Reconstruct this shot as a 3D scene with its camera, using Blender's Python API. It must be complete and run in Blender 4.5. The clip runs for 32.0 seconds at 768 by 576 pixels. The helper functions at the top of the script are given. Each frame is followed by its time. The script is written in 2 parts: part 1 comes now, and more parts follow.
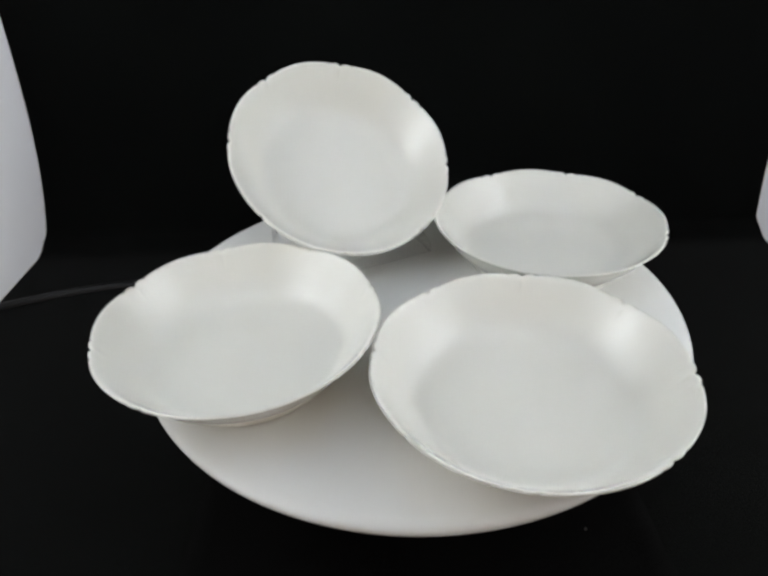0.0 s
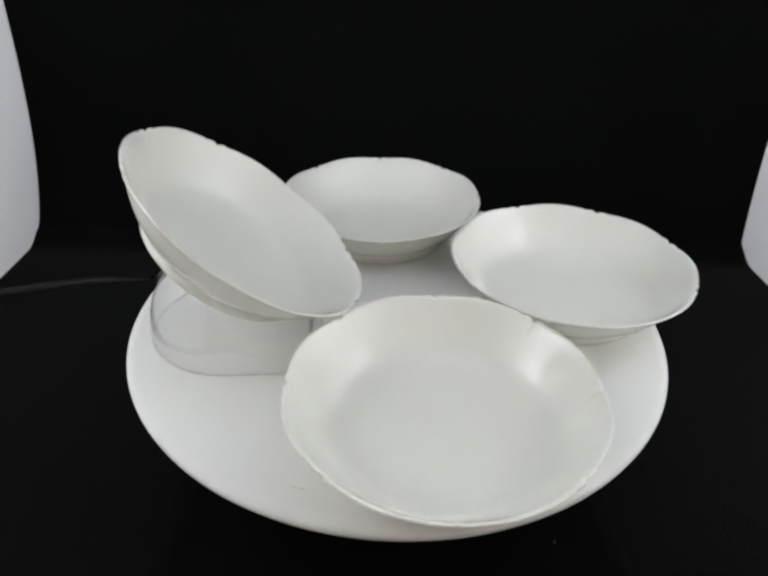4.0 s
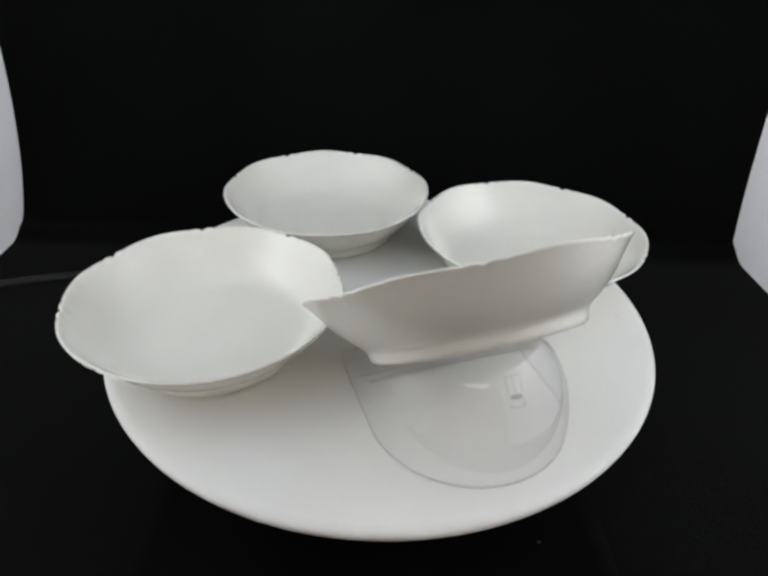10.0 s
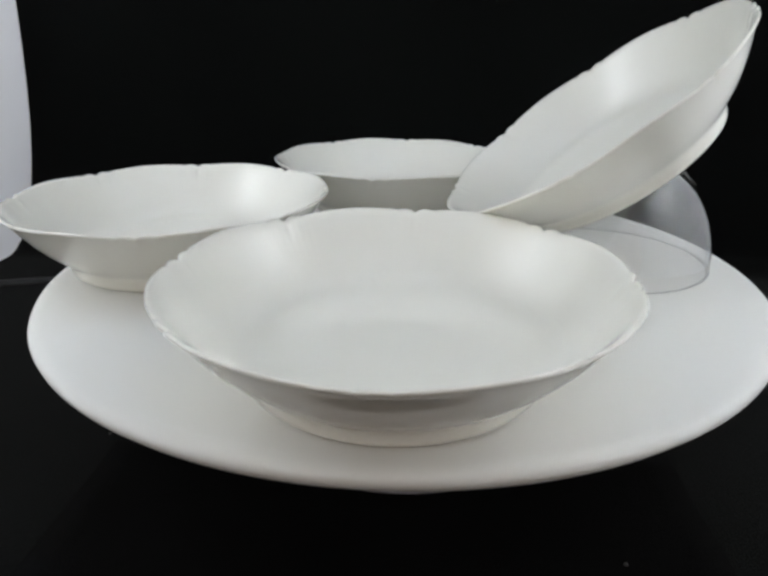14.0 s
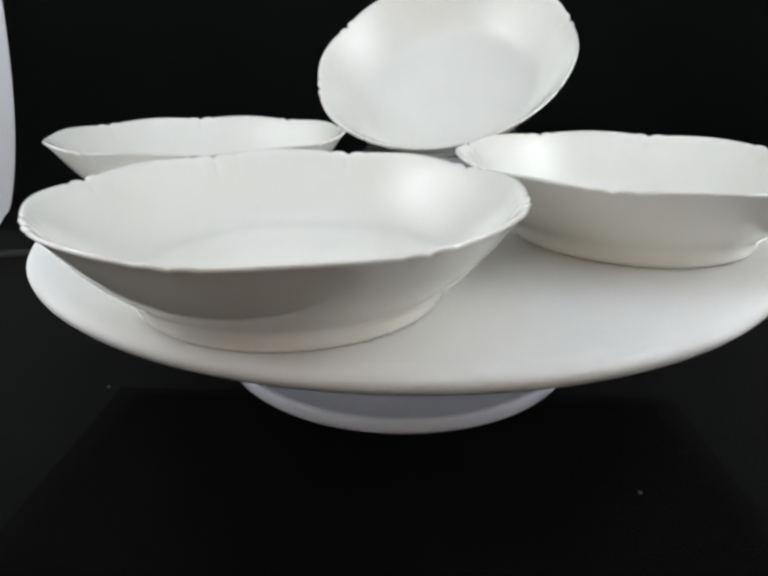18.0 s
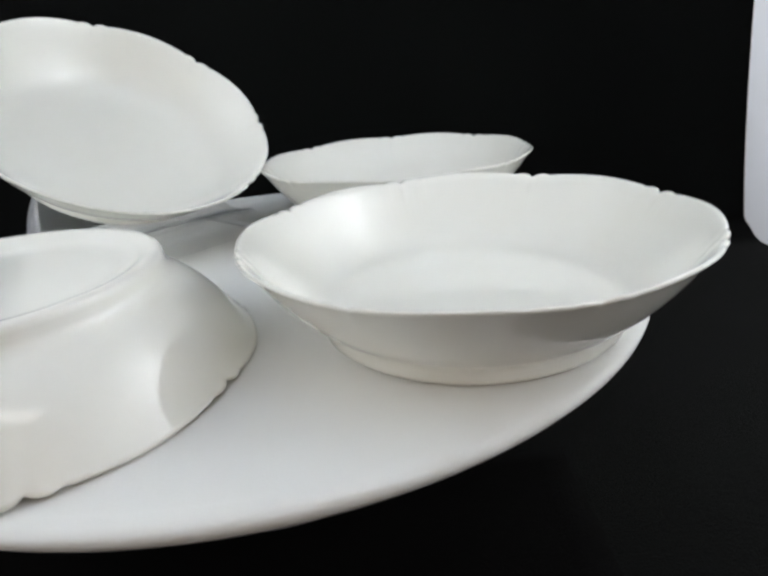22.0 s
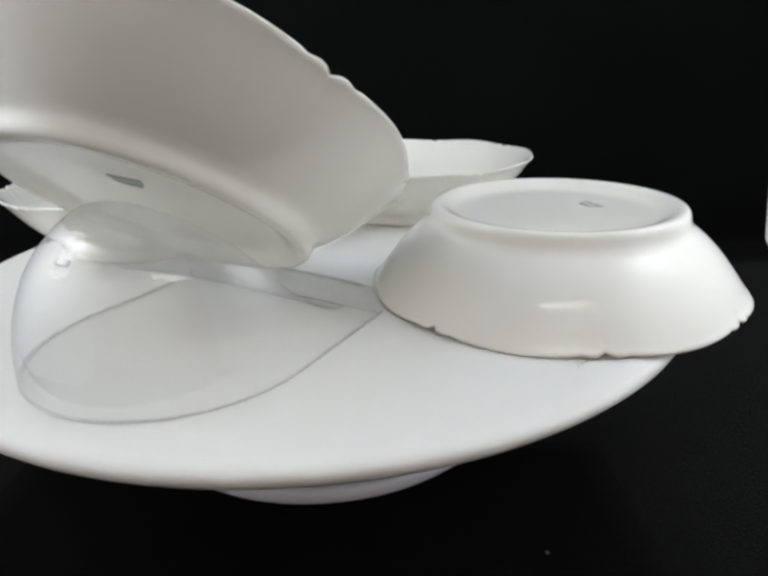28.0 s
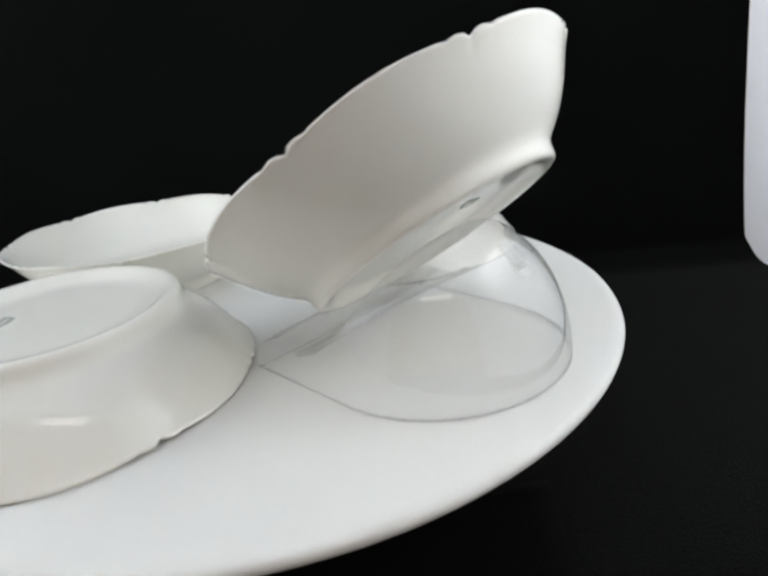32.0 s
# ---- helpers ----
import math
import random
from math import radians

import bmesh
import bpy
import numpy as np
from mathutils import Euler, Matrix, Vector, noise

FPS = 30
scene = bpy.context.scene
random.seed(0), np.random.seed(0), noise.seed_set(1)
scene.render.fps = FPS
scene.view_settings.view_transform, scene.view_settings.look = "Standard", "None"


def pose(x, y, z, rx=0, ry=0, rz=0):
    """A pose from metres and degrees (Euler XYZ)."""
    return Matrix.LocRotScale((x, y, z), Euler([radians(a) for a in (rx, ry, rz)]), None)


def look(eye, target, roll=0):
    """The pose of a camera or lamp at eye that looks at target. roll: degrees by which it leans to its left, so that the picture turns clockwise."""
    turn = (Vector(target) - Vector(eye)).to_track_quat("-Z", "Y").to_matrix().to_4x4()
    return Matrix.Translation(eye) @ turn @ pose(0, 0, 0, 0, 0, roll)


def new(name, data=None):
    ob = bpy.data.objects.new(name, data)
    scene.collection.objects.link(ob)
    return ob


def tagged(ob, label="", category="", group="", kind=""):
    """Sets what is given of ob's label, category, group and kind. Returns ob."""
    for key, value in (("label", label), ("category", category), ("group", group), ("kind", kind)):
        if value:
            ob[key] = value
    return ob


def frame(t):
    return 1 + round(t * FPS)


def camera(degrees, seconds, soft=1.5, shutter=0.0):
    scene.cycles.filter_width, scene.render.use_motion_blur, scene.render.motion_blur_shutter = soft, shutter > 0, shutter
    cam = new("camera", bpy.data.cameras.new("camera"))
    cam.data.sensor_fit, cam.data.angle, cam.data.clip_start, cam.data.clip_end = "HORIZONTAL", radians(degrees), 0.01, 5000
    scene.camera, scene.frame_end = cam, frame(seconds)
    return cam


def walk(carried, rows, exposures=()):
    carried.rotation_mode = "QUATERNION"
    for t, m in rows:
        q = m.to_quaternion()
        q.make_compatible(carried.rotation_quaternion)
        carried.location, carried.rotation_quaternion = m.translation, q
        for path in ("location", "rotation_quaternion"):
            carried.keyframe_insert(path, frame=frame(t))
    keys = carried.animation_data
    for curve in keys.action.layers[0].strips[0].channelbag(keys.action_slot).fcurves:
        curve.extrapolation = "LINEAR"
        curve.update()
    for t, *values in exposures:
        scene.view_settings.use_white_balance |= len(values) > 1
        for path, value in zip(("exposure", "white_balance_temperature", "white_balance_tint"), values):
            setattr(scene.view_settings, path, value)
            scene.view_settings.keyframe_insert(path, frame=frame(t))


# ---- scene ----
cam = camera(65.42, 32.0, soft=3.0, shutter=0.5)
PATH = [
    (0.0, pose(-0.0163, -0.2799, 0.2650, 55.87, 1.72, -1.23)),
    (1.0, pose(-0.0151, -0.2823, 0.2645, 56.58, 0.52, -1.59)),
    (2.0, pose(-0.0128, -0.2846, 0.2658, 56.70, -0.61, -0.74)),
    (3.0, pose(-0.0128, -0.2841, 0.2679, 56.61, -0.80, -0.41)),
    (6.0, pose(-0.0074, -0.2837, 0.2657, 56.63, -1.31, 0.35)),
    (7.0, pose(-0.0088, -0.2824, 0.2656, 56.43, -1.31, -0.38)),
    (8.0, pose(-0.0056, -0.2828, 0.2643, 56.47, -1.58, -0.04)),
    (9.0, pose(-0.0050, -0.2827, 0.2627, 56.77, -1.38, -0.26)),
    (10.0, pose(-0.0048, -0.2803, 0.2624, 56.55, -1.45, -0.27)),
    (11.0, pose(-0.0047, -0.2640, 0.2470, 56.90, -0.99, 0.04)),
    (11.5, pose(-0.0031, -0.2605, 0.2156, 60.39, -0.85, 0.29)),
    (12.0, pose(-0.0071, -0.2546, 0.1840, 64.55, -1.44, 1.95)),
    (13.0, pose(0.0003, -0.2550, 0.1677, 68.54, -0.19, 2.86)),
    (14.0, pose(0.0101, -0.2558, 0.1555, 68.01, -0.01, 3.84)),
    (14.5, pose(0.0067, -0.2606, 0.1491, 68.18, -0.93, 4.17)),
    (16.5, pose(-0.0008, -0.2628, 0.1354, 68.62, -0.04, 1.24)),
    (17.0, pose(-0.0019, -0.2627, 0.1347, 68.49, -0.06, 1.10)),
    (18.0, pose(0.0010, -0.2627, 0.1336, 68.15, -0.17, 2.00)),
    (19.0, pose(0.0055, -0.2564, 0.1322, 67.51, -0.19, 2.57)),
    (20.0, pose(0.0115, -0.2506, 0.1315, 68.35, -0.13, 1.53)),
    (20.8, pose(0.0261, -0.2428, 0.1284, 68.61, 0.20, 1.73)),
    (20.9, pose(0.0291, -0.2423, 0.1289, 68.67, -0.00, 2.00)),
    (21.0, pose(0.0344, -0.2410, 0.1308, 68.65, -0.03, 2.52)),
    (21.1, pose(0.0322, -0.2387, 0.1324, 68.75, -0.68, 1.15)),
    (21.3, pose(0.0436, -0.2345, 0.1365, 68.82, 0.30, 0.69)),
    (21.4, pose(0.0480, -0.2325, 0.1400, 68.68, 1.86, -0.16)),
    (22.0, pose(0.0518, -0.2342, 0.1438, 68.56, 4.61, -1.31)),
    (23.0, pose(0.0482, -0.2391, 0.1442, 67.28, 4.10, -1.55)),
    (24.0, pose(0.0408, -0.2482, 0.1514, 66.41, 2.41, 0.31)),
    (25.0, pose(0.0327, -0.2509, 0.1455, 66.91, 1.77, 1.30)),
    (25.5, pose(0.0362, -0.2511, 0.1475, 67.17, 1.94, 2.05)),
    (27.5, pose(0.0313, -0.2509, 0.1457, 68.45, 1.49, 0.74)),
    (28.0, pose(0.0314, -0.2519, 0.1476, 69.00, 1.66, 0.23)),
    (29.0, pose(0.0358, -0.2535, 0.1459, 70.61, 2.44, 0.70)),
    (30.0, pose(0.0579, -0.2473, 0.1556, 70.03, 4.17, 1.30)),
    (30.5, pose(0.0585, -0.2436, 0.1529, 69.70, 4.73, 0.76)),
    (30.6, pose(0.0595, -0.2403, 0.1587, 67.47, 3.48, 1.40)),
    (30.8, pose(0.0612, -0.2417, 0.1641, 66.76, 4.59, 1.35)),
    (30.9, pose(0.0616, -0.2390, 0.1679, 65.37, 4.81, 1.19)),
    (31.0, pose(0.0607, -0.2409, 0.1573, 68.55, 4.85, 0.71)),
    (32.0, pose(0.0646, -0.2454, 0.1658, 68.77, 6.38, 0.40)),
]
walk(cam, PATH, exposures=[(0, -0.07, 6620, 10), (11, -0.07, 6620, 10), (14.5, -0.02, 6480, 10), (17, 0.15, 6470, 10), (20, 0.17, 6450, 10), (25, 0.16, 6500, 10), (32, 0.16, 6550, 10)])

# ---- world and large lights ----
world = bpy.data.worlds.new("room_light")
world.use_nodes = True
scene.world = world
background = world.node_tree.nodes["Background"]
background.inputs["Color"].default_value = (1.0, 0.82, 0.69, 1)
background.inputs["Strength"].default_value = 0.405
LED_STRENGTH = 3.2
SIDE_POWER = 3.5
SPOT_POWER = 0.6
ROOF_FILL_POWER = 2.1
# the unseen lamp outside each fabric side wall: a small spot, plus a wide lamp added to brighten the wall; both glow
# through it
for side in (-1, 1):
    for out, y, z, wide, power in ((0.53, -0.07, 0.31, 0.26, SIDE_POWER), (0.395, -0.05, 0.34, 0.07, SPOT_POWER)):
        data = bpy.data.lights.new("side_lamp", "AREA")
        data.shape, data.size, data.energy, data.color = "DISK", wide, power, (1.0, 0.955, 0.87)
        lamp = new("side_lamp", data)
        lamp.matrix_basis = look((side * out, y, z), (0, y, z))

# a wide unseen fill, added over the fabric roof to brighten plate and bowls
data = bpy.data.lights.new("roof_fill", "AREA")
data.shape, data.size, data.size_y, data.energy, data.color = "RECTANGLE", 0.40, 0.50, ROOF_FILL_POWER, (1.0, 0.905, 0.76)
lamp = new("roof_fill", data)
lamp.matrix_basis = pose(0.0146, -0.10, 0.82)

# ---- fixed numbers of the plan, in metres ----
TOP = 0.0665            # turntable's upper face above the cloth
DISC = 0.1479           # turntable's radius
SPEED = 17.524            # degrees a second, counter-clockwise
LEFT, RIGHT = -0.3192, 0.3144    # inner faces of the light box's side walls
MID, WIDE = (LEFT + RIGHT) / 2, RIGHT - LEFT
RIM = 0.0297            # height of a bowl's rim


# ---- materials ----
def shader(name, color, rough, spec=0.5, bump=0.0, bump_scale=300.0, mottle=0.0, mottle_scale=12.0, sheen=0.0, ior=1.45, rough_var=0.0):
    m = bpy.data.materials.new(name)
    m.use_nodes = True
    t = m.node_tree
    b = t.nodes["Principled BSDF"]
    b.inputs["Base Color"].default_value = (*color, 1)
    b.inputs["Roughness"].default_value = rough
    b.inputs["Specular IOR Level"].default_value = spec
    b.inputs["IOR"].default_value = ior
    b.inputs["Sheen Weight"].default_value = sheen
    where = t.nodes.new("ShaderNodeTexCoord")
    if mottle:
        n = t.nodes.new("ShaderNodeTexNoise")
        n.inputs["Scale"].default_value, n.inputs["Detail"].default_value = mottle_scale, 6
        ramp = t.nodes.new("ShaderNodeMapRange")
        ramp.inputs["From Min"].default_value, ramp.inputs["From Max"].default_value = 0.3, 0.7
        ramp.inputs["To Min"].default_value, ramp.inputs["To Max"].default_value = 1 - mottle, 1 + mottle
        mix = t.nodes.new("ShaderNodeMix")
        mix.data_type, mix.blend_type = "RGBA", "MULTIPLY"
        mix.inputs["Factor"].default_value = 1
        mix.inputs["A"].default_value = (*color, 1)
        t.links.new(where.outputs["Object"], n.inputs["Vector"])
        t.links.new(n.outputs["Fac"], ramp.inputs["Value"])
        t.links.new(ramp.outputs["Result"], mix.inputs["B"])
        t.links.new(mix.outputs["Result"], b.inputs["Base Color"])
        if rough_var:
            r2 = t.nodes.new("ShaderNodeMapRange")
            r2.inputs["To Min"].default_value, r2.inputs["To Max"].default_value = rough - rough_var, rough + rough_var
            t.links.new(n.outputs["Fac"], r2.inputs["Value"])
            t.links.new(r2.outputs["Result"], b.inputs["Roughness"])
    if bump:
        n = t.nodes.new("ShaderNodeTexNoise")
        n.inputs["Scale"].default_value, n.inputs["Detail"].default_value = bump_scale, 4
        u = t.nodes.new("ShaderNodeBump")
        u.inputs["Strength"].default_value, u.inputs["Distance"].default_value = bump, 0.001
        t.links.new(where.outputs["Object"], n.inputs["Vector"])
        t.links.new(n.outputs["Fac"], u.inputs["Height"])
        t.links.new(u.outputs["Normal"], b.inputs["Normal"])
    return m


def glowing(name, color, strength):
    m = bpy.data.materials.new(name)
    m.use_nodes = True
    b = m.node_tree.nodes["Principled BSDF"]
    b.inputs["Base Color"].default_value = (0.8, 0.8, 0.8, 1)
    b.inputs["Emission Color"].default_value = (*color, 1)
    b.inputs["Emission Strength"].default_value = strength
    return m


OPAL = shader("opal_glassware", (0.81, 0.80, 0.728), 0.065, spec=0.55, ior=1.58, bump=0.03, bump_scale=40, mottle=0.012, mottle_scale=30, rough_var=0.02)
STAMP = shader("grey_stamp_ink", (0.36, 0.39, 0.36), 0.5)
PLATE = shader("matt_white_turntable", (0.765, 0.765, 0.728), 0.55, spec=0.35, bump=0.05, bump_scale=1500, mottle=0.015, mottle_scale=9, rough_var=0.06)
PLASTIC = shader("bluish_white_plastic", (0.70, 0.72, 0.78), 0.35, bump=0.1, bump_scale=400, mottle=0.02)
RUBBER = shader("dark_rubber", (0.03, 0.03, 0.03), 0.7)


def clear(name, tint, haze, shine=0.072):
    """Clear moulded plastic: see-through, with a mirror gloss that grows towards grazing views and a trace of haze."""
    m = bpy.data.materials.new(name)
    m.use_nodes = True
    t = m.node_tree
    t.nodes.remove(t.nodes["Principled BSDF"])
    through_it, milky, body = t.nodes.new("ShaderNodeBsdfTransparent"), t.nodes.new("ShaderNodeBsdfTranslucent"), t.nodes.new("ShaderNodeMixShader")
    through_it.inputs["Color"].default_value = (*tint, 1)
    milky.inputs["Color"].default_value = (0.9, 0.91, 0.9, 1)
    body.inputs[0].default_value = haze
    scatter, fog = t.nodes.new("ShaderNodeBsdfDiffuse"), t.nodes.new("ShaderNodeMixShader")
    scatter.inputs["Color"].default_value = (0.92, 0.92, 0.91, 1)
    t.links.new(milky.outputs[0], fog.inputs[1])
    t.links.new(scatter.outputs[0], fog.inputs[2])
    gloss, surface, facing = t.nodes.new("ShaderNodeBsdfGlossy"), t.nodes.new("ShaderNodeMixShader"), t.nodes.new("ShaderNodeLayerWeight")
    steep, share = t.nodes.new("ShaderNodeMath"), t.nodes.new("ShaderNodeMapRange")
    gloss.inputs["Roughness"].default_value = 0.015
    facing.inputs["Blend"].default_value = 0.5
    steep.operation, steep.inputs[1].default_value = "POWER", 3.1
    share.inputs["To Min"].default_value, share.inputs["To Max"].default_value = shine, 11.0 * shine
    t.links.new(facing.outputs["Facing"], steep.inputs[0])
    t.links.new(steep.outputs[0], share.inputs["Value"])
    ripple, relief = t.nodes.new("ShaderNodeTexNoise"), t.nodes.new("ShaderNodeBump")
    ripple.inputs["Scale"].default_value = 32
    relief.inputs["Strength"].default_value, relief.inputs["Distance"].default_value = 0.012, 0.002
    t.links.new(ripple.outputs["Fac"], relief.inputs["Height"])
    t.links.new(relief.outputs["Normal"], gloss.inputs["Normal"])
    t.links.new(through_it.outputs[0], body.inputs[1])
    t.links.new(fog.outputs[0], body.inputs[2])
    t.links.new(share.outputs["Result"], surface.inputs[0])
    t.links.new(body.outputs[0], surface.inputs[1])
    t.links.new(gloss.outputs[0], surface.inputs[2])
    t.links.new(surface.outputs[0], t.nodes["Material Output"].inputs["Surface"])
    return m


CLEAR = clear("clear_plastic", (1.0, 1.0, 1.0), 0.02)
CLEAR_INSIDE = clear("clear_plastic_inside", (1.0, 1.0, 1.0), 0.006, 0.004)
FROSTED = clear("frosted_plastic", (0.86, 0.86, 0.86), 0.15)
VELVET = shader("black_cloth", (0.0020, 0.0023, 0.0021), 0.9, spec=0.04, bump=0.6, bump_scale=1400, mottle=0.35, mottle_scale=7, sheen=0.046)
VELVET_DARK = shader("black_runner_cloth", (0.0034, 0.0034, 0.0034), 0.95, spec=0.01, bump=0.6, bump_scale=1400, mottle=0.3, mottle_scale=8, sheen=0.012)
HEM = shader("black_satin_hem", (0.006, 0.006, 0.0065), 0.42, spec=0.3, bump=0.3, bump_scale=500, mottle=0.3, mottle_scale=30)
TENT = shader("white_reflective_fabric", (0.76, 0.78, 0.86), 0.5, spec=0.4, bump=0.3, bump_scale=260, mottle=0.03, mottle_scale=6)
TENT_SIDE = bpy.data.materials.new("translucent_white_fabric")
TENT_SIDE.use_nodes = True
_t = TENT_SIDE.node_tree
_t.nodes.remove(_t.nodes["Principled BSDF"])
_d, _l, _m = _t.nodes.new("ShaderNodeBsdfDiffuse"), _t.nodes.new("ShaderNodeBsdfTranslucent"), _t.nodes.new("ShaderNodeMixShader")
_n, _r, _c = _t.nodes.new("ShaderNodeTexNoise"), _t.nodes.new("ShaderNodeValToRGB"), _t.nodes.new("ShaderNodeTexCoord")
_n.inputs["Scale"].default_value, _n.inputs["Detail"].default_value = 14, 8
_r.color_ramp.elements[0].color, _r.color_ramp.elements[1].color = (0.71, 0.785, 0.90, 1), (0.77, 0.845, 0.96, 1)
_t.links.new(_c.outputs["Object"], _n.inputs["Vector"])
_t.links.new(_n.outputs["Fac"], _r.inputs["Fac"])
_t.links.new(_r.outputs["Color"], _d.inputs["Color"])
_t.links.new(_r.outputs["Color"], _l.inputs["Color"])
_t.links.new(_d.outputs[0], _m.inputs[1])
_t.links.new(_l.outputs[0], _m.inputs[2])
_t.links.new(_m.outputs[0], _t.nodes["Material Output"].inputs["Surface"])
SCUFF = shader("grey_scuff", (0.56, 0.56, 0.53), 0.8)
LINT = shader("grey_lint", (0.12, 0.12, 0.12), 0.9)
CASING = shader("white_lamp_casing", (0.75, 0.75, 0.75), 0.4)
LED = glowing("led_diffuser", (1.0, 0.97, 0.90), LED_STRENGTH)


# ---- mesh helpers ----
def link_mesh(name, bm, material, smooth=True):
    me = bpy.data.meshes.new(name)
    bmesh.ops.recalc_face_normals(bm, faces=bm.faces)
    bm.to_mesh(me)
    bm.free()
    me.materials.append(material)
    if smooth:
        for p in me.polygons:
            p.use_smooth = True
    return me


def part(name, bm, material, parent, label="", smooth=True):
    """One mesh object under a thing or under a part."""
    ob = new(name, link_mesh(name, bm, material, smooth))
    if parent:
        ob.parent = parent
    return tagged(ob, label)


def lathe(profile, n, shift=None):
    """A turned body: profile of (radius, height); shift(angle, index) adds (radius, height) to a ring."""
    bm = bmesh.new()
    rings = []
    for i, (r, z) in enumerate(profile):
        if r == 0:
            rings.append([bm.verts.new((0, 0, z))])
            continue
        ring = []
        for k in range(n):
            a = 2 * math.pi * k / n
            dr, dz = shift(a, i) if shift else (0, 0)
            ring.append(bm.verts.new(((r + dr) * math.cos(a), (r + dr) * math.sin(a), z + dz)))
        rings.append(ring)
    for lo, hi in zip(rings, rings[1:]):
        for k in range(n):
            j = (k + 1) % n
            if len(lo) == 1:
                bm.faces.new((lo[0], hi[j], hi[k]))
            elif len(hi) == 1:
                bm.faces.new((lo[k], lo[j], hi[0]))
            else:
                bm.faces.new((lo[k], lo[j], hi[j], hi[k]))
    return bm


def box(size, centre=(0, 0, 0), bevel=0.0, turn=None):
    bm = bmesh.new()
    bmesh.ops.create_cube(bm, size=1)
    bmesh.ops.scale(bm, vec=size, verts=bm.verts)
    if bevel:
        bmesh.ops.bevel(bm, geom=bm.edges[:], offset=bevel, segments=2, affect="EDGES", profile=0.6)
    m = Matrix.Translation(centre) @ (turn if turn else Matrix.Identity(4))
    bmesh.ops.transform(bm, matrix=m, verts=bm.verts)
    return bm


def sheet(nx, ny, place):
    """A grid of nx by ny cells; place(u, v) gives each corner."""
    bm = bmesh.new()
    grid = [[bm.verts.new(place(i / nx, j / ny)) for i in range(nx + 1)] for j in range(ny + 1)]
    for j in range(ny):
        for i in range(nx):
            bm.faces.new((grid[j][i], grid[j][i + 1], grid[j + 1][i + 1], grid[j + 1][i]))
    return bm


# ---- the light box: cloth, walls, ceiling ----
FRONT = -0.46
HEIGHT = 0.62


def smoothstep(a, b, x):
    x = min(1.0, max(0.0, (x - a) / (b - a)))
    return x * x * (3 - 2 * x)


def cloth_place(u, v):
    """Floor from front to back, a small curve, then the hanging part that leans back."""
    x = LEFT + WIDE * u
    back = 0.1922 - 0.0245 * x
    floor_len = back - FRONT
    s = v * (floor_len + HEIGHT)
    if s < floor_len:
        y, z = FRONT + s, 0.0
        z += 0.0006 * noise.noise((x * 9, y * 9, 0.3)) * smoothstep(0.13, 0.22, abs(x) + 0.6 * abs(y))
        z += 0.010 * smoothstep(back - 0.03, back, y) ** 2
    else:
        h = s - floor_len
        z = 0.010 + h
        w = (x - LEFT) / WIDE
        y = back + (0.060 + 0.015 * w) * h + (0.045 - 0.033 * w) * (1 - math.exp(-h / 0.07))
        y += 0.003 * noise.noise((x * 5, z * 3, 2.1))
    return (x, y, z)


cloth = new("backdrop", link_mesh("backdrop", sheet(60, 260, cloth_place), VELVET))
tagged(cloth, "black backdrop cloth with a faint crease, laid over the floor and up the back", "backdrop", kind="structure")


def runner_place(u, v):
    x = -0.1161 + 0.2274 * u
    y = FRONT + 0.01 + (0.40) * v
    return (x + 0.0015 * noise.noise((y * 20, u, 1)), y, 0.0016 + 0.0004 * noise.noise((x * 12, y * 12, 4)))


runner = new("cloth_runner", link_mesh("runner", sheet(20, 60, runner_place), VELVET_DARK))
tagged(runner, "deep black cloth strip lying under the turntable", "cloth", kind="structure")
thick = runner.modifiers.new("thickness", "SOLIDIFY")
thick.thickness, thick.offset = 0.0012, -1

# the raised hem that runs across the left of the floor
def hem_point(k):
    x = -0.319 + 0.123 * k / 32
    return Vector((x, 0.1290 + 0.26 * (x + 0.2165) + 0.004 * math.sin(3.1 * k / 32) + 0.0006 * noise.noise((x * 60, 0, 5)), 0.0016))


bm = bmesh.new()
strips = []
for k in range(33):
    p, h = hem_point(k), 0.0030 * smoothstep(-0.200, -0.235, -0.319 + 0.123 * k / 32) + 0.0006
    strips.append([bm.verts.new(p + Vector((0, 0.0042 * math.cos(a), h * math.sin(a) - 0.0014))) for a in (math.pi * j / 10 for j in range(11))])
for p, q in zip(strips, strips[1:]):
    for j in range(10):
        bm.faces.new((p[j], p[j + 1], q[j + 1], q[j]))
bm.faces.new(strips[0])
bm.faces.new(strips[-1])
hem = new("cloth_hem", link_mesh("cloth_hem", bm, HEM))
tagged(hem, "glossy rolled hem lying across the black cloth", "cloth", kind="structure")

DEPTH = 0.42
for name, side, wall_x in (("wall_left", -1, LEFT), ("wall_right", 1, RIGHT)):
    def wall_place(u, v, side=side, wall_x=wall_x):
        y = FRONT + (DEPTH - FRONT) * u
        z = -0.01 + (HEIGHT + 0.01) * v
        return (wall_x + side * (0.002 + 0.0015 * noise.noise((y * 4, z * 4, side * 3.0))), y, z)
    w = new(name, link_mesh(name, sheet(30, 24, wall_place), TENT_SIDE))
    tagged(w, "bluish white translucent fabric side wall of the photo light box", "wall", kind="structure")

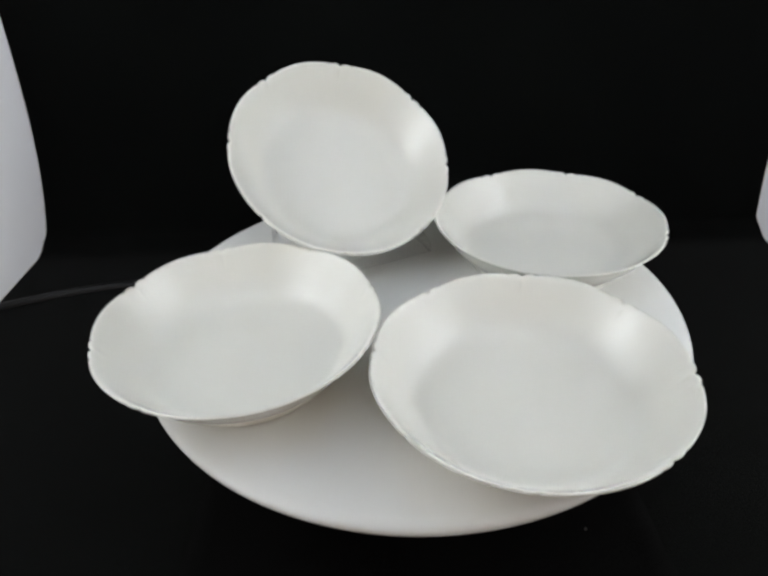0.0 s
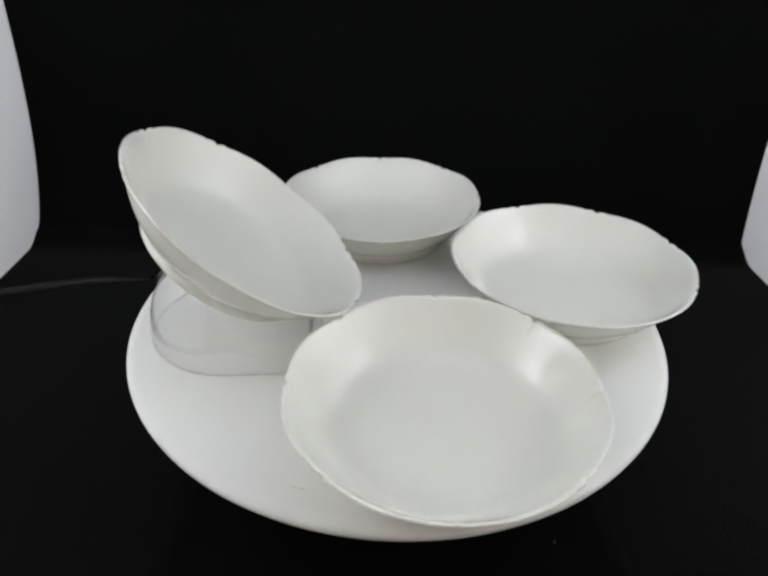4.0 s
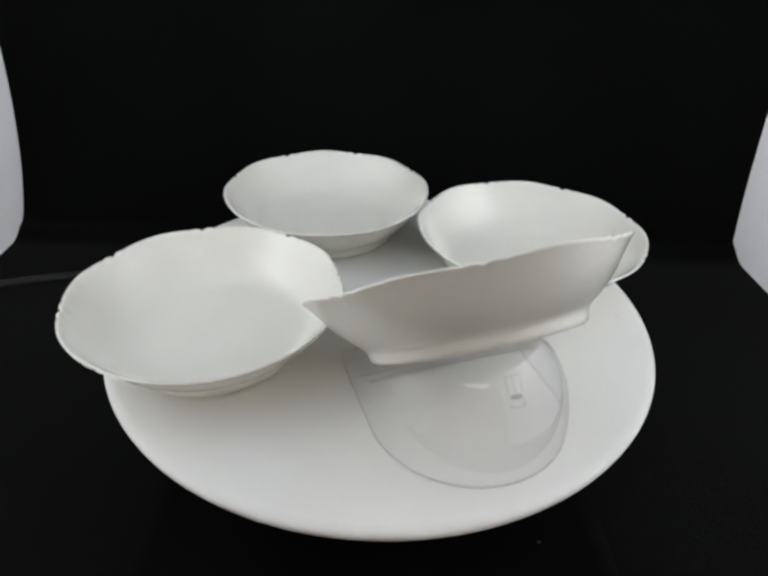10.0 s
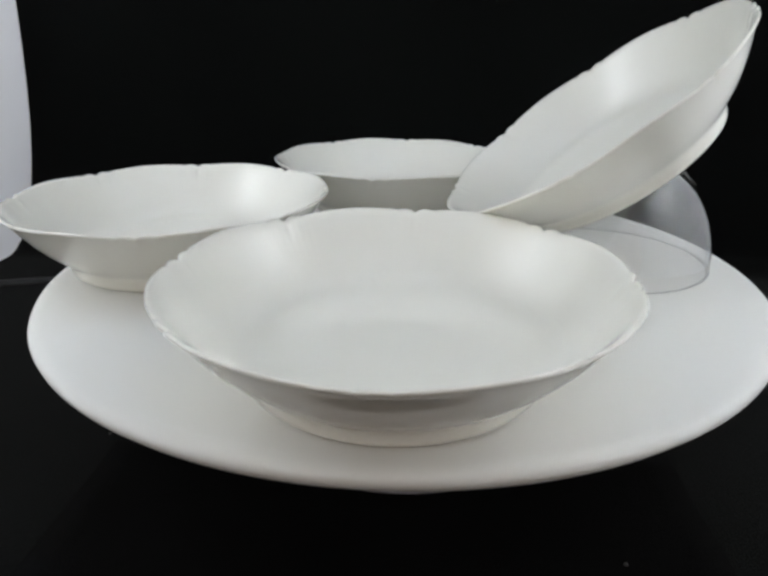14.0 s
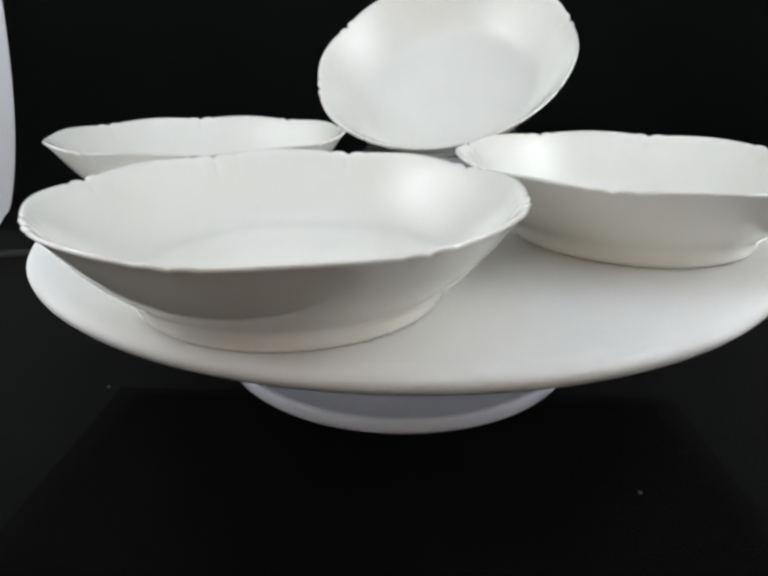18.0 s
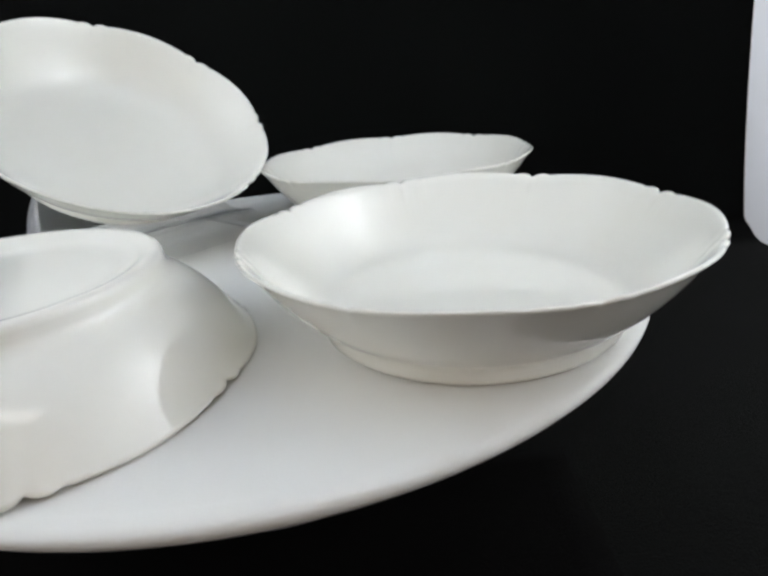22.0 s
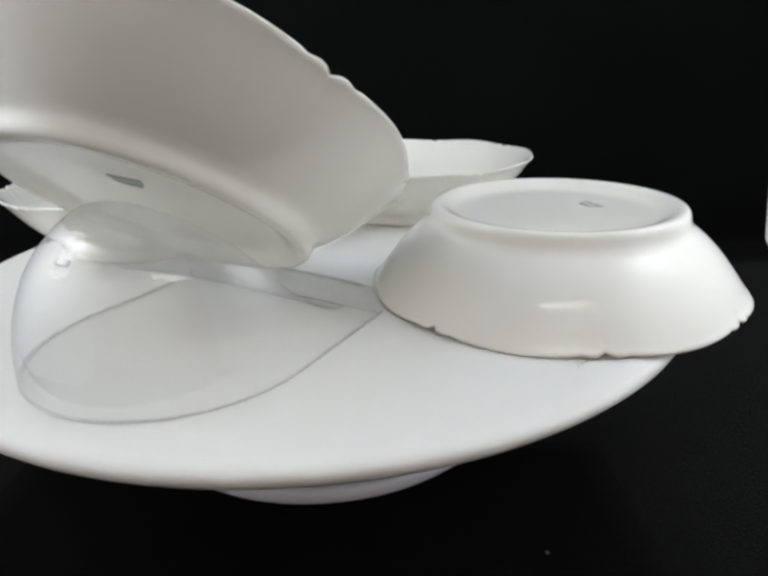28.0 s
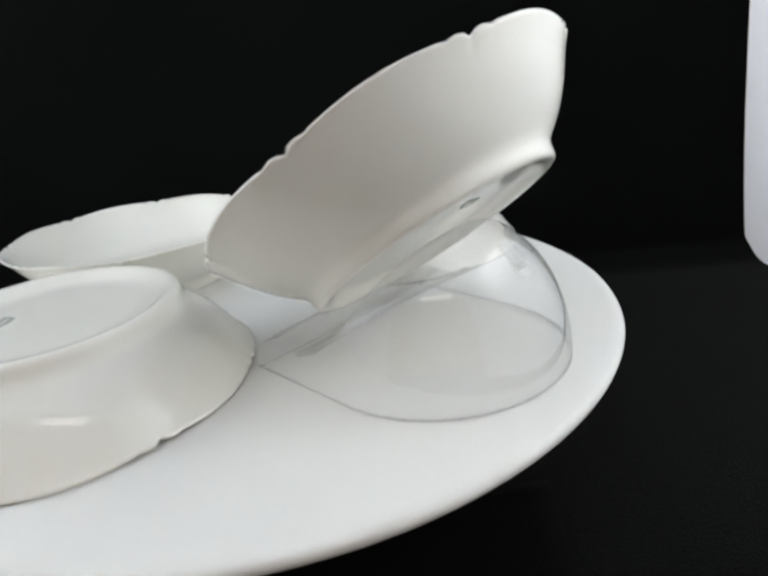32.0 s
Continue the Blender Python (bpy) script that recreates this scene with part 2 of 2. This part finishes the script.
# unseen roof, translucent so that the added fill above glows through
ceiling = new("ceiling", link_mesh("ceiling", box((WIDE + 0.02, DEPTH - FRONT + 0.02, 0.008), (MID, (DEPTH + FRONT) / 2, HEIGHT + 0.006)), TENT_SIDE, False))
tagged(ceiling, "white translucent fabric roof of the photo light box", "ceiling", kind="structure")
back_wall = new("wall_back", link_mesh("wall_back", box((WIDE + 0.02, 0.006, HEIGHT + 0.02), (MID, DEPTH + 0.006, HEIGHT / 2)), TENT, False))
tagged(back_wall, "white fabric rear wall hidden behind the black cloth", "wall", kind="structure")
table = new("floor", link_mesh("floor", box((3.0, 3.0, 0.02), (0, -0.4, -0.024)), VELVET, False))
tagged(table, "dark table top that carries the light box", "table", kind="structure")


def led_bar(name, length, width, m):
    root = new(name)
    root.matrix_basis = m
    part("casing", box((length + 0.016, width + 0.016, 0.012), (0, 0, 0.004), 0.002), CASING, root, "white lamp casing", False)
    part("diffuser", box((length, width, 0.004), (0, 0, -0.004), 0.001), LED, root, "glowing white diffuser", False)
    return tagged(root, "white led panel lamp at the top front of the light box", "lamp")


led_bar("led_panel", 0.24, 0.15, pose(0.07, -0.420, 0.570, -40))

# ---- the turntable ----
turntable = new("turntable")
edge = 0.0062
disc_profile = [(0, TOP), (DISC - 0.0050, TOP), (DISC - 0.0022, TOP - 0.0004), (DISC - 0.0007, TOP - 0.0013), (DISC, TOP - 0.0025),
                (DISC - 0.0005, TOP - 0.0042), (DISC - 0.0022, TOP - edge), (DISC - 0.0100, TOP - edge - 0.0003), (0, TOP - edge - 0.0003)]
part("plate", lathe(disc_profile, 256), PLATE, turntable, "matt white round plate with a rounded edge")
base_profile = [(0, 0.0016), (0.0782, 0.0016), (0.0808, 0.0020), (0.0815, 0.0034), (0.0812, 0.0072), (0.0802, 0.0082), (0.0784, 0.0080), (0.0752, 0.0066),
                (0.0670, 0.0062), (0.0560, 0.0070), (0.0500, 0.0110), (0.0470, 0.0200), (0.0450, 0.0400), (0.0450, TOP - edge - 0.0010), (0, TOP - edge - 0.0010)]
# the foot sits a little off the plate's centre
foot = part("base", lathe(base_profile, 192), PLASTIC, turntable, "bluish white plastic foot with a stepped flange")
ring = part("base_ring", lathe([(0.0690, 0.0012), (0.0776, 0.0012), (0.0776, 0.0016), (0.0690, 0.0016), (0.0690, 0.0012)], 96), RUBBER, turntable, "thin dark rubber ring")
foot.matrix_basis = ring.matrix_basis = pose(0.0016, -0.0016, 0)
for x, y, r in ((0.1236, -0.0501, 0.0004), (0.1244, -0.0475, 0.0005), (0.1230, -0.0517, 0.0003)):
    bm = lathe([(0, 0.0), (r, 0.0), (0.6 * r, 0.00015), (0, 0.0002)], 7)
    bmesh.ops.translate(bm, vec=(x, y, TOP), verts=bm.verts)
    part("scuff", bm, SCUFF, turntable, "tiny grey scuff")
tagged(turntable, "white round display turntable on a black cloth", "turntable")

# ---- the bowls ----
OUTER = [(0, 0.0034), (0.0300, 0.0034), (0.0350, 0.0033), (0.0374, 0.0027), (0.0398, 0.0014), (0.0420, 0.0003), (0.0437, 0.0000), (0.0450, 0.0002), (0.0458, 0.0010),
         (0.0462, 0.0024), (0.0465, 0.0041), (0.0472, 0.0057), (0.0490, 0.0074), (0.0522, 0.0099), (0.0560, 0.0134), (0.0595, 0.0173),
         (0.0624, 0.0210), (0.0646, 0.0240), (0.0664, 0.0264), (0.0678, 0.0280), (0.0686, 0.0288)]
INNER = [(0.0684, 0.0294), (0.0677, 0.0294), (0.0667, 0.0286), (0.0652, 0.0268), (0.0634, 0.0243), (0.0610, 0.0211), (0.0580, 0.0172),
         (0.0548, 0.0134), (0.0516, 0.0102), (0.0488, 0.0080), (0.0460, 0.0067), (0.0430, 0.0060), (0.0390, 0.0056), (0.0300, 0.0054), (0.0150, 0.0053), (0, 0.0053)]
OUTER = [(0.988 * r, 1.017 * z) for r, z in OUTER]
INNER = [(0.988 * r, 1.017 * z) for r, z in INNER]
PROFILE = OUTER + INNER


def scallop(a, i):
    """Eight lobes with a small double nick between neighbours, fading below the rim; shallow ribs run inwards from each nick."""
    r, z = PROFILE[i]
    if z < 0.0125 or r < 0.05:
        return (0, 0)
    w = smoothstep(0.0255 if i < len(OUTER) else 0.0235, 0.0288, z)
    u = ((a / (math.pi / 4)) + 0.5) % 1 - 0.5
    d = abs(u)
    nick = math.exp(-(u / 0.022) ** 2)
    lump = math.exp(-((d - 0.075) / 0.026) ** 2)
    nick2 = math.exp(-((d - 0.135) / 0.022) ** 2)
    lobe = math.cos(2 * math.pi * u)
    dr = w * (-0.00032 * lobe - 0.0010 * nick + 0.0002 * lump - 0.00028 * nick2)
    dz = w * (-0.00045 * lobe - 0.0008 * nick + 0.0002 * lump - 0.00025 * nick2)
    if i >= len(OUTER) + 1:
        long = smoothstep(0.013, 0.026, z)
        rib = sum(math.exp(-((d - c) / 0.014) ** 2) for c in (0.0, 0.055, 0.11, 0.165))
        dr -= 0.00005 * long * rib
    return (dr, dz)


BOWL_MESH = link_mesh("bowl", lathe(PROFILE, 480, scallop), OPAL)


def bowl(phase, stamp_angle, label):
    """A bowl whose first nick points along phase; the maker's stamp sits under its foot."""
    root = new("bowl")
    body = new("body", BOWL_MESH)
    body.parent = root
    body.matrix_basis = pose(0, 0, 0, 0, 0, phase)
    turn = pose(0, 0, 0, 0, 0, stamp_angle)
    bars = [(0.0186, y, 0.0011, 0.0011, 0) for y in (-0.0022, -0.0007, 0.0008, 0.0022)]
    bars += [(0.0214, y, 0.0012, 0.0010, 0) for y in (-0.0040, -0.0027, -0.0013, 0.0001, 0.0015, 0.0029, 0.0041)]
    bars += [(0.0224, 0.0, 0.0005, 0.0100, 0), (0.0177, 0.0, 0.0004, 0.0058, 0), (0.0198, 0.0040, 0.0032, 0.0005, 24), (0.0198, -0.0040, 0.0032, 0.0005, -24)]
    for x, y, w, h, lean in bars:
        bar = box((w, h, 0.0002), (x - 0.0040, y, 0.00332), 0, pose(0, 0, 0, 0, 0, lean))
        bmesh.ops.transform(bar, matrix=turn, verts=bar.verts)
        part("stamp_bar", bar, STAMP, root, "small grey printed bar", False)
    return tagged(root, label, "bowl", group="white bowls on the turntable")


leaning_bowl = bowl(24.5, -74, "white scallop-edged opal bowl leaning tilted on a clear plastic dome")
bowl_one = bowl(42.5, 225, "white scallop-edged opal bowl, upright until it is turned over")
bowl_two = bowl(12.5, 200, "white scallop-edged opal bowl standing upright on the turntable")
bowl_three = bowl(41.0, -27, "white scallop-edged opal bowl turned upside down half-way through")


# ---- the clear dome under the leaning bowl ----
def leaning_pose(x, y, z, lean, swing):
    lean, swing = radians(lean), radians(swing)
    n = Vector((math.sin(lean) * math.sin(swing), math.sin(lean) * math.cos(swing), math.cos(lean)))
    u = Vector((math.cos(swing), -math.sin(swing), 0))
    v = n.cross(u)
    c = Vector((x, y, TOP + z)) - n * RIM
    return Matrix(((u.x, v.x, n.x, c.x), (u.y, v.y, n.y, c.y), (u.z, v.z, n.z, c.z), (0, 0, 0, 1)))


LEAN = leaning_pose(0.0093, -0.0746, 0.0645, 37.51, -3.17)


BASE_R, CROWN = 0.0454, 0.0500      # the stand's radius on the plate and the height of its crown
STAND_AT = (0.0104, -0.0895)
LIP_END = 0.0460


def crown_height(r):
    """Height of the round half over a point r from its axis."""
    return CROWN * max(0.0, 1 - (r / BASE_R) ** 2.15) ** (1 / 2.15)


CUT_Y = [-0.022, -0.014, -0.008, -0.002, 0.002, 0.006, 0.011, 0.017, 0.023, 0.028, 0.033, 0.037, 0.041, 0.0435, 0.0458]
CUT_Z = [0.0620, 0.0500, 0.0428, 0.0345, 0.0285, 0.0225, 0.0172, 0.0138, 0.0118, 0.0112, 0.0115, 0.0124, 0.0128, 0.0122, 0.0095]


def cut_height(y):
    """Height of the hollow seat that falls from the crown to a low lip."""
    return float(np.interp(y, CUT_Y, CUT_Z)) if y > CUT_Y[0] else 1.0


def eased(y):
    """The seat's height, rounded over a few millimetres."""
    return sum(cut_height(y + d) * w for d, w in ((-0.0024, 1), (-0.0012, 2), (0, 3), (0.0012, 2), (0.0024, 1))) / 9


def seat(x, y, z):
    top = eased(y) - 0.0016 * (x / BASE_R) ** 2
    k = 0.0060
    h = max(0.0, k - abs(z - top)) / k
    return max(0.0003, min(z, top) - h * h * k / 4)


def arch(k, n):
    """Half of the arch across the stand: from the foot at k = 0 to the crown at k = n."""
    a = 0.5 * math.pi * k / n
    r = BASE_R * math.cos(a) ** 0.93
    return (r if k < n else 0.0, crown_height(r) if k < n else CROWN)


dome = new("clear_dome")
bm = bmesh.new()
NA, NR, NB = 40, 64, 60
apex = bm.verts.new((0, 0, seat(0, 0, CROWN)))
fans = []
for j in range(NR + 1):
    p = math.pi * j / NR
    column = []
    for k in range(NA):
        r, z = arch(k, NA)
        x, y = r * math.cos(p), -r * math.sin(p)
        column.append(bm.verts.new((x, y, seat(x, y, z) if k else 0.0003)))
    fans.append(column + [apex])
for p, q in zip(fans, fans[1:]):
    for k in range(NA - 1):
        bm.faces.new((p[k], q[k], q[k + 1], p[k + 1]))
    bm.faces.new((p[NA - 1], q[NA - 1], apex))
ribs = [fans[0] + fans[-1][-2::-1]]
for j in range(1, NB + 1):
    y = LIP_END * j / NB
    rib = []
    for i in range(2 * NA + 1):
        k = i if i <= NA else 2 * NA - i
        r, z = arch(k, NA)
        x = r if i <= NA else -r
        rib.append(bm.verts.new((x, y, seat(x, y, z) if k else 0.0003)))
    ribs.append(rib)
for p, q in zip(ribs, ribs[1:]):
    for i in range(2 * NA):
        bm.faces.new((p[i], p[i + 1], q[i + 1], q[i]))
low = [bm.verts.new((v.co.x, LIP_END + 0.0012, 0.0003)) for v in ribs[-1][1:-1]]
low = [ribs[-1][0]] + low + [ribs[-1][-1]]
for i in range(2 * NA):
    corner = [low[i], low[i + 1], ribs[-1][i + 1], ribs[-1][i]]
    face = [v for n, v in enumerate(corner) if v not in corner[:n]]
    if len(face) > 2:
        bm.faces.new(face)
shell = part("shell", bm, CLEAR, dome, "thin clear moulded plastic shell")
th = shell.modifiers.new("thickness", "SOLIDIFY")
shell.data.materials.append(CLEAR_INSIDE)
th.thickness, th.offset, th.material_offset = 0.0014, -1, 1
shell.visible_shadow = False


def rim_path():
    """The stand's outline on the plate: a half circle that runs out into two straight sides."""
    left = [(-BASE_R, LIP_END - LIP_END * k / 10) for k in range(10)]
    arc = [(-BASE_R * math.cos(math.pi * k / 60), -BASE_R * math.sin(math.pi * k / 60)) for k in range(61)]
    return left + arc + [(BASE_R, LIP_END * (k + 1) / 10) for k in range(10)]


def tube(path, radius, n=8):
    """A round bead along a path of points."""
    bm = bmesh.new()
    rings = []
    path = [Vector(p) for p in path]
    for i, p in enumerate(path):
        d = (path[min(len(path) - 1, i + 1)] - path[max(0, i - 1)]).normalized()
        side = d.cross(Vector((0, 0, 1)) if abs(d.z) < 0.9 else Vector((1, 0, 0))).normalized()
        up = side.cross(d)
        rings.append([bm.verts.new(p + radius * (math.cos(2 * math.pi * k / n) * side + math.sin(2 * math.pi * k / n) * up)) for k in range(n)])
    for p, q in zip(rings, rings[1:]):
        for k in range(n):
            bm.faces.new((p[k], p[(k + 1) % n], q[(k + 1) % n], q[k]))
    bm.faces.new(rings[0])
    bm.faces.new(rings[-1])
    return bm


part("rim_bead", tube([(x, y, 0.0003) for x, y in rim_path()], 0.0002), CLEAR, dome, "thicker clear lower edge")


def arch_x(z):
    """How far from the middle the arch stands at height z."""
    return BASE_R * max(0.0, 1 - (z / CROWN) ** 2.15) ** (1 / 2.15)


# the rolled lip
wide = arch_x(eased(0.0420)) - 0.0045
part("lip_bead", tube([(wide * k / 12, 0.0420, eased(0.0420) - 0.0004 - 0.0016 * (wide * k / 12 / BASE_R) ** 2) for k in range(-12, 13)], 0.0009), CLEAR, dome, "clear bead across the lip")
# a raised rectangular tab with a worn mark near the crown
ladder = pose(0.0020, -0.0322, 0.0382, -44)
for x, z, w, h in ((-0.0030, 0.0, 0.0007, 0.0120), (0.0, 0.0020, 0.0007, 0.0075), (0.0030, 0.0, 0.0007, 0.0120), (0.0, 0.0060, 0.0060, 0.0007), (0.0, -0.0060, 0.0060, 0.0007)):
    part("embossed_bar", box((w, 0.0008, h), (0, 0, 0), 0.0002, ladder @ pose(x, 0, z)), CLEAR, dome, "raised clear bar")
part("embossed_mark", box((0.0046, 0.0008, 0.0020), (0, 0, 0), 0.0003, ladder @ pose(0, 0, -0.0022)), FROSTED, dome, "small worn grey mark")
tagged(dome, "clear moulded plastic dome that props up a bowl", "stand")

# ---- lint on the cloth ----
for x, y, a in ((0.0776, -0.1070, 20), (-0.1209, -0.0506, 70)):
    bm = lathe([(0, -0.0004), (0.0006, -0.0002), (0.0007, 0.0001), (0.0003, 0.0005), (0, 0.0006)], 7)
    fleck = part("lint", bm, LINT, None)
    fleck.matrix_basis = pose(x, y, 0.0022, 0, 0, a)
    tagged(fleck, "tiny grey speck of lint on the black cloth", "lint")


# ---- what moves ----
# small unevenness of the turning, in seconds and degrees: it is nudged when bowls are taken off and set down
SLIP = [
    (0.0, 0.69), (1.0, 0.46), (2.0, 0.48), (3.0, 0.68), (6.0, 1.07), (7.0, 1.28), (8.0, 0.79),
    (9.0, 0.61), (10.0, 0.85), (11.0, 0.69), (11.5, 0.18), (12.0, -0.21), (13.0, 0.37), (14.0, 0.92),
    (14.5, 0.73), (16.5, -0.31), (17.0, -0.26), (18.0, 0.22), (19.0, -0.02), (20.0, -0.31), (20.8, 0.06),
    (20.9, 0.75), (21.0, 1.75), (21.1, 0.82), (21.3, 0.03), (21.4, -0.24), (22.0, -0.90), (23.0, -0.19),
    (24.0, 0.46), (25.0, 0.54), (25.5, 0.39), (27.5, -1.46), (28.0, -1.99), (29.0, -1.17), (30.0, 0.05),
    (30.5, 0.81), (30.6, 3.38), (30.8, 4.11), (30.9, 4.02), (31.0, 4.24), (32.0, 3.29)
]
SLIP_T, SLIP_A = [row[0] for row in SLIP], [row[1] for row in SLIP]


def angle_at(t):
    return SPEED * (t - 9.0) + float(np.interp(t, SLIP_T, SLIP_A))


def on_disc(t, x, y, z=0.0002, turn=0.0, tilt=0.0):
    return pose(0, 0, 0, 0, 0, angle_at(t)) @ pose(x, y, TOP + z, 0, 0, turn) @ pose(0, 0, 0, tilt, 0, 0)


def steps(t0, t1):
    """Times from t0 to t1: every quarter second and wherever the turning changes its pace."""
    times = {round(0.25 * k, 2) for k in range(129)} | {row[0] for row in SLIP} | {t0, t1}
    return [t for t in sorted(times) if t0 <= t <= t1]


def swung(t, x, y, z, turn, tilt):
    """A bowl in the air: the middle of its body at x, y, z, turned over about a level line that goes round with the disc."""
    return (t, pose(x, y, z, 0, 0, angle_at(t) + turn) @ pose(0, 0, 0, tilt, 0, 0) @ pose(0, 0, -0.5 * RIM))


def motions():
    walk(turntable, [(t, pose(0, 0, 0, 0, 0, angle_at(t))) for t in steps(0, 32)])
    walk(dome, [(t, on_disc(t, *STAND_AT)) for t in steps(0, 32)])
    # it is nudged a little while the bowl beside it is lifted away
    second = leaning_pose(0.0096, -0.0750, 0.0650, 36.87, -2.73)
    walk(leaning_bowl, [(t, pose(0, 0, 0, 0, 0, angle_at(t)) @ (LEAN if t < 21.1 else second)) for t in steps(0, 20.9) + steps(21.3, 32)])
    walk(bowl_two, [(t, on_disc(t, -0.0058, 0.0993)) for t in steps(0, 32)])
    # turned over between 20.8 and 21.5 s
    rows = [(t, on_disc(t, 0.0980, 0.0115)) for t in steps(0, 20.8)]
    rows += [swung(t, x, y, z, 24 * k, tilt) for t, x, y, z, k, tilt in (
        (20.9, -0.0783, -0.0650, 0.0886, 0.1, 10), (21.0, -0.0653, -0.0738, 0.1296, 0.3, 55), (21.1, -0.1206, -0.0455, 0.1733, 0.5, 110),
        (21.2, -0.1185, -0.0578, 0.1508, 0.7, 135), (21.3, -0.0926, -0.0803, 0.1238, 0.9, 162))]
    rows += [(t, on_disc(t, 0.0973, 0.0140, RIM + 0.0010 + (0.004 if t < 21.45 else 0), 24, 178 if t < 21.45 else 180)) for t in [21.4] + steps(21.5, 32)]
    walk(bowl_three, rows)
    # turned over between 30.5 and 31.3 s
    rows = [(t, on_disc(t, -0.0934, -0.0048)) for t in steps(0, 30.5)]
    rows += [swung(t, x, y, z, 0, tilt) for t, x, y, z, tilt in (
        (30.6, -0.1264, -0.0308, 0.1030, -20), (30.7, -0.1645, 0.0862, 0.1361, -85), (30.8, -0.1983, 0.0848, 0.1531, -120),
        (30.9, -0.1594, 0.0427, 0.1372, -145), (31.0, -0.1197, -0.0077, 0.1400, -150), (31.1, -0.0959, -0.0373, 0.1089, -172))]
    rows += [(t, on_disc(t, -0.0832, 0.0083, RIM + 0.0010 + dz, 0, -180 + a)) for t, dz, a in ((31.2, 0.005, 3), (31.3, 0.001, 0.5), (31.4, 0, 0), (31.7, 0, 0), (32.0, 0, 0))]
    walk(bowl_one, rows)


motions()
